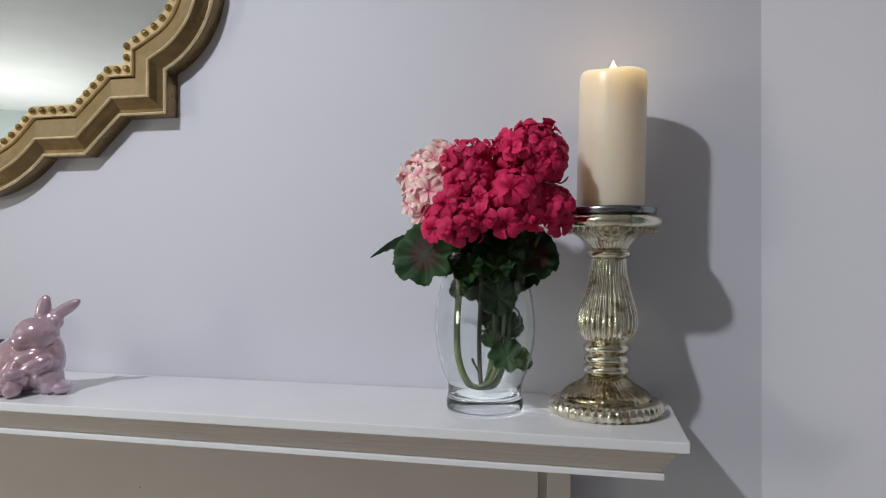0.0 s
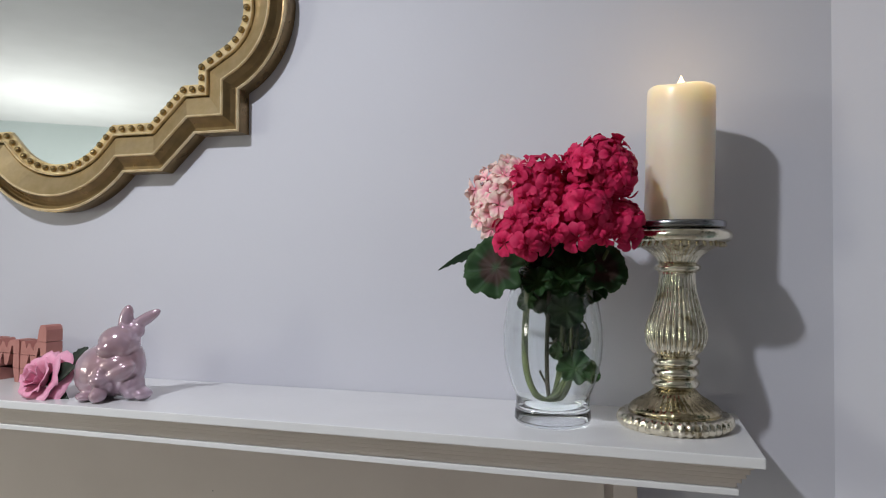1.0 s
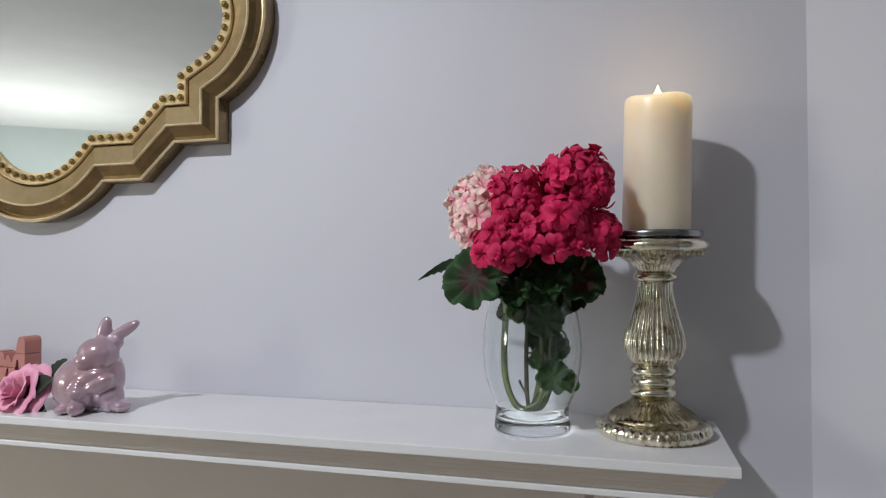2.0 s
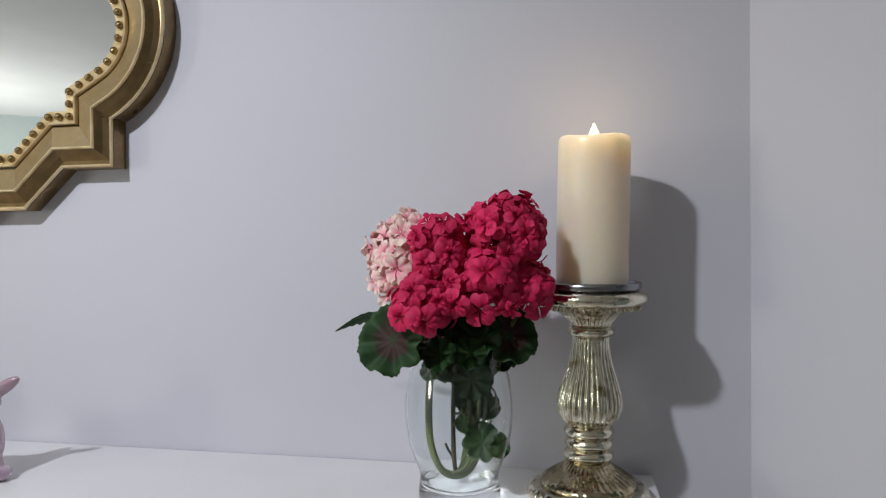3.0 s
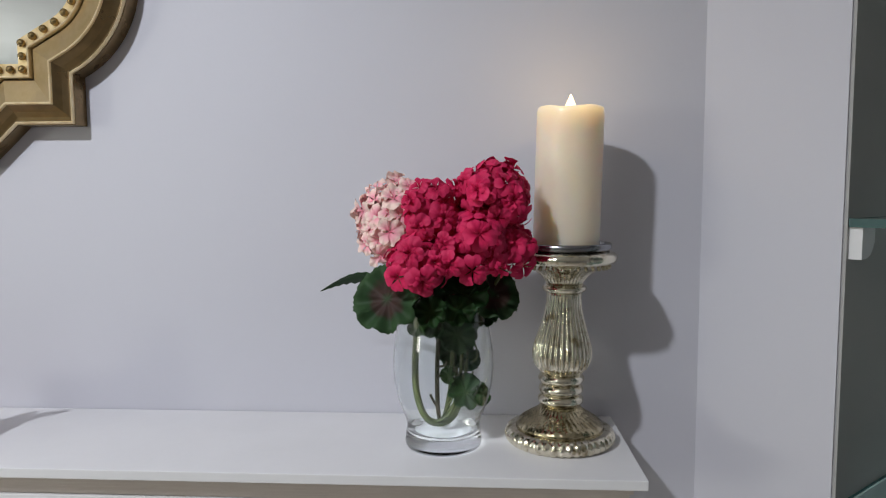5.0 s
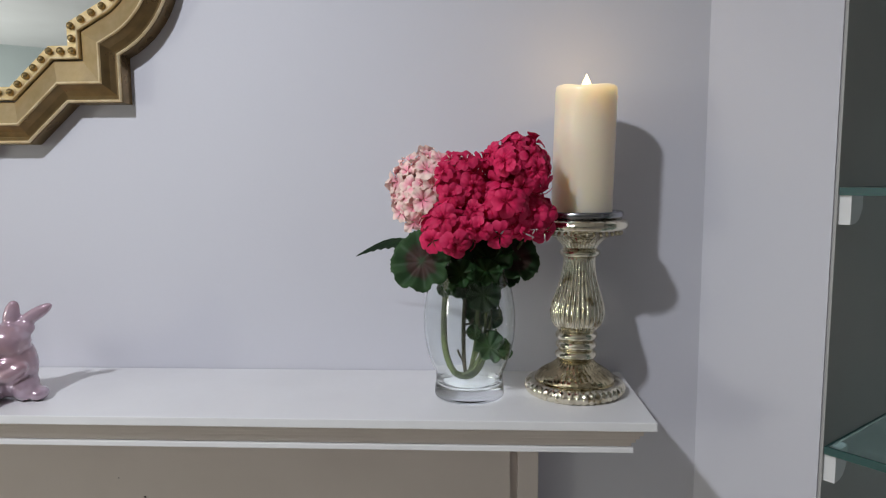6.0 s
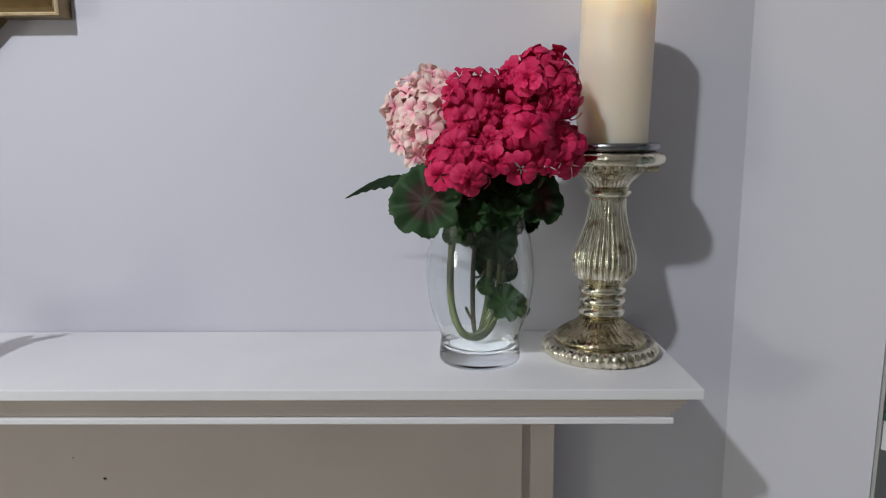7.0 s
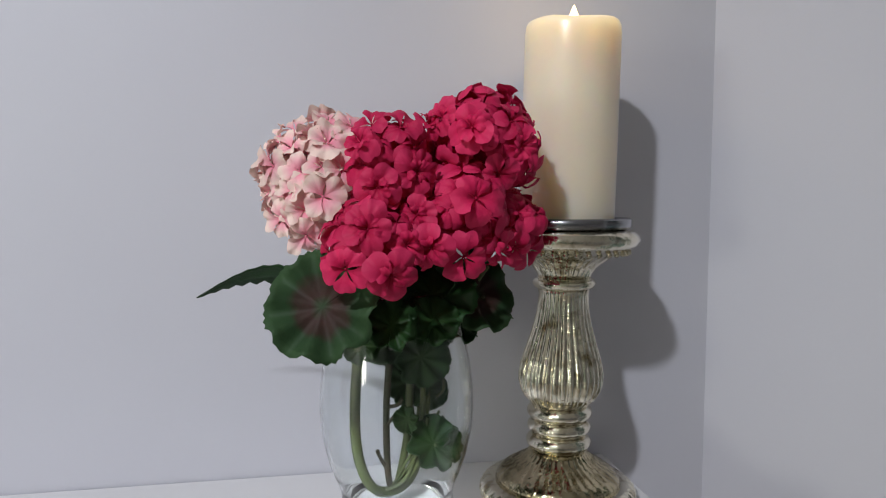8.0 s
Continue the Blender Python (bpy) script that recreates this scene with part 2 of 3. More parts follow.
far = Vector((-5.05, -1.33))
setting("wall_south", prism(strip(far, far + 7.2 * F, 0.12, -G), 0, CEIL), FARWALL, "pale grey green wall seen in the mirror")
setting("wall_behind", prism(strip(corner_e, corner_e - 5.2 * G, 0.12, F), 0, CEIL), WALL, "pale grey wall behind the camera")
setting("floor", box(-7, 6, -7, 3, -0.1, 0.0), FLOOR, "brown carpeted floor", "floor")
setting("ceiling", box(-7, 6, -7, 3, CEIL, CEIL + 0.1), CEILING, "white painted ceiling", "ceiling")

# ---- mantelpiece ----
MZ, MX, MY = 1.255, 0.100, 0.727
mantel = thing("mantelpiece", "white painted wooden mantelpiece with stepped moulding", "mantelpiece", pose(0, 0, 0))
LX = -2.0
part("shelf_board", box(LX, MX, MY, WY - 0.0018, MZ - 0.0115, MZ, 0.0012), MANTEL, mantel, "glossy white shelf board")
for k, (z0, z1, y0, x1) in enumerate(((1.2385, 1.2435, 0.738, 0.0905), (1.2325, 1.2385, 0.741, 0.0875), (1.2265, 1.2325, 0.745, 0.084), (1.2205, 1.2265, 0.749, 0.080), (1.2145, 1.2205, 0.7525, 0.0755))):
    part("moulding_step", box(LX + 0.03, x1, y0, WY - 0.001, z0, z1, 0.0015), PANEL, mantel)
part("moulding_lip", box(LX + 0.025, 0.077, 0.748, WY - 0.001, 1.2075, 1.2145, 0.001), MANTEL, mantel, "white edge strip under the moulding")
part("frieze_panel", box(LX + 0.12, -0.069, 0.900, WY - 0.001, 0.86, 1.2075), PANEL, mantel, "plain painted panel with small dark marks")
part("frieze_stile", box(-0.069, -0.057, 0.910, WY - 0.001, 0.0, 1.2075), PANEL, mantel)
part("side_post", box(-0.057, -0.026, 0.902, WY - 0.001, 0.0, 1.2075, 0.0012), PANEL, mantel, "narrow upright post")
part("lower_panel", box(LX + 0.12, -0.069, 0.9005, WY - 0.001, 0.0, 0.86), PANEL, mantel)

# ---- mirror ----
MC = Vector((-1.010, 0, 1.868))


def arc(p, q, rise, n):
    """Points of an arc from p to q that bulges to the right of the way by rise; p itself is left out."""
    p, q = Vector(p), Vector(q)
    half = (q - p).length / 2
    r = (half * half + rise * rise) / (2 * rise)
    d = (q - p).normalized()
    right = Vector((d.y, -d.x))
    c = (p + q) / 2 - right * (r - rise)
    a = math.asin(min(1, half / r))
    return [c + r * (math.cos(w) * right + math.sin(w) * d) for w in (-a + 2 * a * k / n for k in range(1, n + 1))]


def quatrefoil():
    """The mirror's outer outline: four lobes with stepped notches between them; counter-clockwise seen from the room."""
    steps = [(0.148, -0.263), (0.224, -0.263), (0.288, -0.204), (0.370, -0.204), (0.370, -0.136)]
    one = steps + [tuple(v) for v in arc((0.370, -0.136), (0.370, 0.136), 0.084, 22)]
    two = [(x, -y) for x, y in steps[::-1]][1:] + [tuple(v) for v in arc((0.148, 0.263), (-0.148, 0.263), 0.064, 22)]
    half = one + two
    return [Vector(p) for p in half[:-1]] + [Vector((-x, -y)) for x, y in half[:-1]]


def inset(line, d):
    """The outline moved inwards by d, with mitred corners."""
    out, n = [], len(line)
    for i, p in enumerate(line):
        a, b = (p - line[i - 1]).normalized(), (line[(i + 1) % n] - p).normalized()
        na, nb = Vector((-a.y, a.x)), Vector((-b.y, b.x))
        m = (na + nb).normalized()
        out.append(p + m * d / max(0.35, m.dot(na)))
    return out


def sweep(line, section, bm=None):
    """A frame along the closed outline; section: (inset, height off the wall)."""
    bm = bm or bmesh.new()
    rings = [[bm.verts.new((p.x, -h, p.y)) for p in inset(line, d)] for d, h in section]
    n = len(line)
    for a, b in zip(rings, rings[1:] + rings[:1]):
        for i in range(n):
            j = (i + 1) % n
            bm.faces.new((a[i], a[j], b[j], b[i]))
    return bm


outline = quatrefoil()
mirror = thing("wall_mirror", "gold quatrefoil wall mirror with beaded inner edge", "mirror", pose(MC.x, WY - 0.001, MC.z))
part("frame", sweep(outline, [(0.000, 0.000), (0.000, 0.027), (0.0055, 0.027), (0.0065, 0.0215), (0.011, 0.0225), (0.018, 0.0265), (0.0240, 0.0325), (0.0278, 0.0355), (0.0290, 0.0355), (0.0290, 0.0)]), GOLD, mirror, "antique gold stepped frame")
# the slope's brightness from the ceiling is put into its colour
part("inner_slope", sweep(outline, [(0.0291, 0.0), (0.0291, 0.0355), (0.0610, 0.0205), (0.0632, 0.0170), (0.0632, 0.0)]), GOLD_LIT, mirror, "gold slope round the glass, ceiling reflection painted in")
part("frame_edge", sweep(outline, [(0.0008, 0.0260), (0.0012, 0.0302), (0.0028, 0.0318), (0.0044, 0.0302), (0.0050, 0.0260)]), GOLD_EDGE, mirror, "bright rubbed gold edge")
part("frame_edge", sweep(outline, [(0.0262, 0.0335), (0.0274, 0.0372), (0.0286, 0.0379), (0.0299, 0.0371), (0.0308, 0.0335)]), GOLD_EDGE, mirror, "bright rubbed gold ridge")
part("frame_edge", sweep(outline, [(0.0650, 0.0180), (0.0655, 0.0235), (0.0668, 0.0245), (0.0680, 0.0235), (0.0684, 0.0180)]), GOLD_EDGE, mirror, "bright rubbed gold inner edge")
part("bead_strip", sweep(outline, [(0.0660, 0.004), (0.0660, 0.0185), (0.0855, 0.0165), (0.0855, 0.004)]), GOLD_STRIP, mirror, "pale gold strip under the beads")
bm = bmesh.new()
bm.faces.new([bm.verts.new((p.x, -0.0120, p.y)) for p in inset(outline, 0.084)])
bmesh.ops.triangulate(bm, faces=bm.faces)
ret = bmesh.ops.extrude_face_region(bm, geom=list(bm.faces))
bmesh.ops.translate(bm, verts=[v for v in ret["geom"] if isinstance(v, bmesh.types.BMVert)], vec=(0, 0.006, 0))
part("mirror_glass", bm, MIRROR, mirror, "clear mirror glass")

bead_line = inset(outline, 0.0770)
bm = bmesh.new()
bmesh.ops.create_uvsphere(bm, u_segments=12, v_segments=8, radius=0.0056)
bead_mesh = mesh_of("bead", bm, BEAD, True)
corners = [i for i in range(len(bead_line)) if (bead_line[i] - bead_line[i - 1]).normalized().dot((bead_line[(i + 1) % len(bead_line)] - bead_line[i]).normalized()) < 0.93]
for c0, c1 in zip(corners, corners[1:] + [corners[0] + len(bead_line)]):
    run = [bead_line[i % len(bead_line)] for i in range(c0, c1 + 1)]
    long = sum((b - a).length for a, b in zip(run, run[1:]))
    count = max(1, round(long / 0.0188))
    for k in range(count):
        want, at = long * k / count, 0.0
        for a, b in zip(run, run[1:]):
            step = (b - a).length
            if at + step >= want:
                p = a + (b - a) * ((want - at) / step)
                break
            at += step
        ob = new("bead", bead_mesh)
        ob.parent = mirror
        ob.location = (p.x, -0.0205, p.y)

# ---- candle holder and candle ----
HX, HY, LEAN = 0.0172, 0.850, 0.024
holder = thing("candle_holder", "antiqued mercury glass pillar candle holder, silver gold", "candle holder", pose(HX, HY, MZ))


def leaning(bm, lift=0.0):
    """Lets a turned piece lean a little to one side, as the whole holder does."""
    for v in bm.verts:
        v.co.x += LEAN * (v.co.z + lift)
    return bm


def turned(name, profile, seg, flutes=0, label="", twist=0.0, mat=MERCURY):
    return part(name, leaning(lathe(profile, seg, flutes, twist=twist)), mat, holder, label, True)


turned("base", [(0.060, 0.0), (0.0655, 0.0005, 0.002), (0.0685, 0.004, 0.0035), (0.0695, 0.008, 0.0042), (0.0685, 0.0130, 0.0035), (0.0635, 0.0170, 0.0018), (0.0570, 0.0182), (0.0555, 0.0180)], 176, 44, "scalloped round foot")
turned("skirt", [(0.0555, 0.0172), (0.0540, 0.0225, 0.0006), (0.0505, 0.0262, 0.0012), (0.0490, 0.0272, 0.0030), (0.0430, 0.0312, 0.0034), (0.0345, 0.0362, 0.0030), (0.0280, 0.0412, 0.0022), (0.0245, 0.0460)], 192, 38, "flared fluted skirt, tarnished gold", 9.0, MERCURY_DARK)
for z, r in ((0.0532, 0.0287), (0.0668, 0.0280), (0.0800, 0.0287)):
    turned("ring", [(0.0238, z - 0.0068), (r - 0.0024, z - 0.0048), (r - 0.0005, z - 0.0024), (r, z), (r - 0.0005, z + 0.0024), (r - 0.0024, z + 0.0048), (0.0238, z + 0.0068)], 64)
turned("stem_bulb", [(0.0245, 0.0862), (0.0272, 0.0890, 0.0008), (0.0318, 0.0935, 0.0018), (0.0352, 0.0995, 0.0030), (0.0371, 0.1070, 0.0032), (0.0374, 0.1140, 0.0030), (0.0362, 0.1220, 0.0026), (0.0330, 0.1330, 0.0022), (0.0288, 0.1460, 0.0019), (0.0250, 0.1590, 0.0016), (0.0226, 0.1720, 0.0012), (0.0216, 0.1850, 0.0006), (0.0230, 0.1900)], 192, 32, "fluted baluster bulb")
turned("collar", [(0.0228, 0.1895), (0.0262, 0.1912), (0.0279, 0.1945), (0.0262, 0.1978), (0.0228, 0.1995)], 64)
turned("cup", [(0.0225, 0.1985), (0.0238, 0.2030, 0.0014), (0.0290, 0.2095, 0.0022), (0.0370, 0.2155, 0.0026), (0.0460, 0.2205, 0.0024), (0.0530, 0.2235, 0.0012), (0.0568, 0.2258), (0.0615, 0.2282), (0.0634, 0.2325), (0.0622, 0.2370), (0.0575, 0.2408), (0.0490, 0.2420)], 144, 36, "flared fluted cup")
bm = bmesh.new()
bmesh.ops.create_uvsphere(bm, u_segments=8, v_segments=6, radius=0.0026)
pearl = mesh_of("pearl", bm, MERCURY, True)
for k in range(36):
    a = 2 * math.pi * k / 36
    ob = new("pearl", pearl)
    ob.parent = holder
    ob.location = (0.0540 * math.cos(a) + LEAN * 0.222, 0.0540 * math.sin(a), 0.2222)
part("candle_plate", leaning(lathe([(0.046, 0.2412), (0.0535, 0.2424), (0.0556, 0.2445), (0.0556, 0.2500), (0.0540, 0.2514), (0.0518, 0.2505), (0.0508, 0.2460)], 64)), STEEL, holder, "dark polished metal plate", True)

CZ = MZ + 0.2462
candle = thing("pillar_candle", "ivory wax pillar candle with a lit artificial flame", "candle", pose(HX + LEAN * 0.2462, HY, CZ))
bm = lathe([(0.0400, 0.0), (0.0406, 0.002), (0.0410, 0.010), (0.0410, 0.05), (0.0409, 0.10), (0.0408, 0.145), (0.0407, 0.162), (0.0401, 0.1680), (0.0389, 0.1705), (0.0370, 0.1700), (0.0335, 0.1650), (0.026, 0.1615), (0.012, 0.1600)], 72)
for v in bm.verts:
    if v.co.z > 0.155:
        a = math.atan2(v.co.y, v.co.x)
        v.co.z += 0.0011 * math.sin(2 * a + 0.6) + 0.0007 * math.sin(5 * a)
        if v.co.z > 0.166:
            v.co.z -= 0.0030 * max(0.0, math.cos(a - 4.25)) ** 12
leaning(bm)
part("wax_body", bm, WAX, candle, "", True)
bm = bmesh.new()
bmesh.ops.create_uvsphere(bm, u_segments=20, v_segments=16, radius=1)
for v in bm.verts:
    h = (v.co.z + 1) / 2
    w = 0.0085 * math.sin(math.pi * min(1, h ** 0.62)) * (1 - 0.35 * h)
    d = Vector((v.co.x, v.co.y)).normalized() if abs(v.co.x) + abs(v.co.y) > 1e-6 else Vector((0, 0))
    v.co = (d.x * w, d.y * w * 0.5, h * 0.027)
part("flame", bm, FLAME, candle, "glowing flame-shaped light", True, pose(LEAN * 0.16, -0.002, 0.1600))

# ---- vase ----
VX, VY = -0.1288, 0.825
vase = thing("glass_vase", "clear glass barrel vase on a thick foot", "vase", pose(VX, VY, MZ + 0.0005) @ Matrix.Scale(1.015, 4))
outer = [(0.0430, 0.0), (0.0458, 0.0016), (0.0470, 0.006), (0.0467, 0.012), (0.0456, 0.019), (0.0448, 0.025), (0.0450, 0.030), (0.0464, 0.036), (0.0508, 0.046), (0.0562, 0.062), (0.0600, 0.080), (0.0614, 0.098), (0.0607, 0.118), (0.0576, 0.140), (0.0530, 0.162), (0.0488, 0.180), (0.0470, 0.190)]
back = [(0.0455, 0.1908), (0.0452, 0.188), (0.0472, 0.178), (0.0512, 0.161), (0.0559, 0.139), (0.0590, 0.118), (0.0597, 0.098), (0.0583, 0.080), (0.0544, 0.062), (0.0488, 0.046), (0.0432, 0.0340), (0.0420, 0.0260), (0.0395, 0.0195), (0.0340, 0.0158), (0.0240, 0.0142), (0.0100, 0.0136)]
glass = part("glass_body", lathe(outer + back, 72), GLASS, vase, "", True)
glass.visible_shadow = False
rim = part("rim", lathe([(0.0446, 0.1912), (0.0452, 0.1904), (0.0466, 0.1904), (0.0472, 0.1912), (0.0468, 0.1922), (0.0459, 0.1926), (0.0450, 0.1922), (0.0446, 0.1914)], 72), GLASS, vase, "rounded glass rim", True)
rim.visible_shadow = False


# ---- bouquet ----
def floret_mesh(name, mat, petals, seed, ruffle, dome, r, point=0.0):
    """One flower of broad, overlapping, wavy petals round a sunken eye; z looks out of it."""
    rnd = random.Random(seed)
    bm = bmesh.new()
    RINGS, SIDE = 8, 6
    inner = 4 if petals == 5 and seed % 3 else 0
    for k in range(petals + inner):
        small = k >= petals          # upright petals in the middle of a double flower
        a0 = 2 * math.pi * (k + 0.14 * rnd.uniform(-1, 1)) / (inner if small else petals)
        half = math.pi / petals * rnd.uniform(1.04, 1.20)
        long = r * rnd.uniform(0.84, 1.14) * (0.62 if small else 1.0)
        lift, tip, ph = rnd.uniform(0.50, 0.92) + (0.3 if small else 0), rnd.uniform(-0.22, 0.30), rnd.uniform(0, 6)
        lap, notch, fold = rnd.uniform(0.05, 0.13), rnd.uniform(0.02, 0.10), rnd.uniform(-0.22, 0.26)
        grid = []
        for g in range(RINGS + 1):
            q = g / RINGS
            row = []
            for j in range(-SIDE, SIDE + 1):
                w = j / SIDE
                reach = 1 - 0.34 * abs(w) ** 3 - notch * math.exp(-(w / 0.20) ** 2) * q
                reach += point * (1 - abs(w)) * q + 0.35 * ruffle * q * math.sin(5 * w + ph)
                ang = a0 + half * w * (0.50 + 0.50 * q)
                d = 0.05 + 0.95 * q * reach
                z = lift * d ** 0.75 - (dome + tip) * d ** 2.2
                z += lap * w * d + fold * w * w * d - 0.045 * math.exp(-(w / 0.16) ** 2) * d * (1 - 0.4 * q)
                z += ruffle * q ** 2.5 * (math.sin(3.1 * w + ph) + 0.7 * math.sin(7.3 * w + 2 * ph))
                row.append(bm.verts.new((long * d * math.cos(ang), long * d * math.sin(ang), r * z)))
            grid.append(row)
        for a, b in zip(grid, grid[1:]):
            for j in range(2 * SIDE):
                bm.faces.new((a[j], b[j], b[j + 1], a[j + 1]))
    v = bmesh.ops.create_icosphere(bm, subdivisions=1, radius=r * 0.07)["verts"]
    bmesh.ops.translate(bm, verts=v, vec=(0, 0, 0.10 * r))
    me = bpy.data.meshes.new(name)
    bm.to_mesh(me)
    bm.free()
    me.materials.append(mat)
    me.polygons.foreach_set("use_smooth", [True] * len(me.polygons))
    return me


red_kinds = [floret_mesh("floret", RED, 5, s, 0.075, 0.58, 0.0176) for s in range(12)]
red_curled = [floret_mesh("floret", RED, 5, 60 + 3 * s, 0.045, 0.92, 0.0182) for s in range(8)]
pink_kinds = [floret_mesh("floret", PINK, 4, 20 + s, 0.150, 0.38, 0.0160, 0.05) for s in range(9)]
bouquet = thing("bouquet", "bouquet of artificial crimson geraniums and a pink hydrangea", "flowers", pose(0, 0, 0))


def flower_head(name, label, centre, radius, kinds, near, fill, seed, mat, lower=-0.75, gap=0.0144, curled=None):
    """A cluster of florets that look outwards from its middle; near: florets placed one by one."""
    rnd = random.Random(seed)
    c = Vector(centre)
    bm = bmesh.new()
    bmesh.ops.create_icosphere(bm, subdivisions=2, radius=radius * 0.5)
    head = part(name, bm, mat, bouquet, label, True, Matrix.Translation(c))
    taken = []
    for n, (x, y, z, s) in enumerate(near):
        p = Vector((x, y, z)) - c
        d = p.normalized() + Vector((rnd.uniform(-0.15, 0.15), -0.35, rnd.uniform(-0.1, 0.2)))
        ob = new("floret", kinds[(n + seed) % len(kinds)])
        ob.parent = head
        ob.matrix_local = facing(p - d.normalized() * 0.002, d, rnd.uniform(0, 6), s)
        taken.append(p)
    for k in range(fill):
        h = 1 - 2 * (k + 0.5) / fill
        a = k * 2.39996 + seed
        d = Vector((math.sqrt(1 - h * h) * math.cos(a), math.sqrt(1 - h * h) * math.sin(a), h))
        if d.z < lower:
            continue
        p = d * radius * rnd.uniform(0.78, 0.96)
        if any((p - q).length < gap for q in taken):
            continue
        taken.append(p)
        ob = new("floret", rnd.choice(curled or kinds))
        ob.parent = head
        ob.matrix_local = facing(p, d + Vector((rnd.uniform(-0.4, 0.4), rnd.uniform(-0.4, 0.4), rnd.uniform(-0.3, 0.4))), rnd.uniform(0, 6), rnd.uniform(0.78, 0.98))


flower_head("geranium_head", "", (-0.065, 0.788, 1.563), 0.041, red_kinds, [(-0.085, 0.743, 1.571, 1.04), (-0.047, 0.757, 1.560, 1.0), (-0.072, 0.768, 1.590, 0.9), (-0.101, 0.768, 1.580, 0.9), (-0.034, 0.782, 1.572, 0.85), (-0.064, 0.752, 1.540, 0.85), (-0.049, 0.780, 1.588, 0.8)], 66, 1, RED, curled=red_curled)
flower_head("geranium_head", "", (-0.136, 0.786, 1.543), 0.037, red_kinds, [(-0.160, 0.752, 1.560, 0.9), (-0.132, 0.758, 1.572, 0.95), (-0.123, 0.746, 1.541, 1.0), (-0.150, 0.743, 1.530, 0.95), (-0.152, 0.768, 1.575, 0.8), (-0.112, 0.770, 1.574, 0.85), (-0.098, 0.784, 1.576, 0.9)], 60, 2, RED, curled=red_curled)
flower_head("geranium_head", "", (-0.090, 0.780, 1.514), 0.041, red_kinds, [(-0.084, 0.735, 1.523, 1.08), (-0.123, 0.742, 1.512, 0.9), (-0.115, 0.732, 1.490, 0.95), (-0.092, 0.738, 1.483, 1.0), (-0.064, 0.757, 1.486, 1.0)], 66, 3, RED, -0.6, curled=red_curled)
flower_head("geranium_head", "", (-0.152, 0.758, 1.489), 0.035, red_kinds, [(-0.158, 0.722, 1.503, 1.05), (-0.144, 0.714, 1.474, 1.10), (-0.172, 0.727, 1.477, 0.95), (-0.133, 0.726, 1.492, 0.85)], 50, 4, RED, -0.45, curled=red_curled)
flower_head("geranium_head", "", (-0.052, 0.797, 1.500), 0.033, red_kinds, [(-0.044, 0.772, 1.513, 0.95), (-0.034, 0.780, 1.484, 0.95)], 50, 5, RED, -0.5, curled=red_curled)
flower_head("hydrangea_head", "pale pink hydrangea head with cream petal tips", (-0.180, 0.818, 1.533), 0.050, pink_kinds, [(-0.182, 0.775, 1.562, 1.0), (-0.165, 0.788, 1.576, 0.85), (-0.186, 0.766, 1.524, 1.05), (-0.202, 0.780, 1.542, 0.9), (-0.215, 0.788, 1.508, 0.85), (-0.198, 0.780, 1.496, 0.95), (-0.172, 0.768, 1.543, 0.85), (-0.208, 0.798, 1.560, 0.85), (-0.222, 0.802, 1.528, 0.8)], 150, 6, PINK, -0.85, 0.0116)


def round_leaf(radius, seed, depth=0.28):
    """A round scalloped leaf with pleats along its veins, its stalk notch at the middle of one side."""
    rnd = random.Random(seed)
    bm = bmesh.new()
    SEG, RINGS, lobes = 84, 7, 8
    rings = []
    for k in range(RINGS + 1):
        q = k / RINGS
        row = []
        for i in range(SEG + 1):
            a = 0.006 + (2 * math.pi - 0.012) * i / SEG
            l = (i / SEG * lobes) % 1
            edge = 1 - 0.15 * abs(2 * l - 1) ** 2.4 + 0.02 * math.sin(40 * a + seed)
            r = radius * q * (1 + (edge - 1) * q ** 3)
            z = depth * radius * (0.9 * q * q * math.cos(2 * math.pi * l) * 0.5 + 0.5 * q * q * math.sin(2 * a + seed) + 0.8 * q ** 2)
            row.append(bm.verts.new((r * math.cos(a), r * math.sin(a), z)))
        rings.append(row)
    for a, b in zip(rings, rings[1:]):
        for i in range(SEG):
            if a is rings[0]:
                bm.faces.new((a[i], b[i], b[i + 1]))
            else:
                bm.faces.new((a[i], a[i + 1], b[i + 1], b[i]))
    bmesh.ops.remove_doubles(bm, verts=rings[0], dist=1e-6)
    bmesh.ops.recalc_face_normals(bm, faces=bm.faces)
    thicken(bm, 0.0006)
    return bm


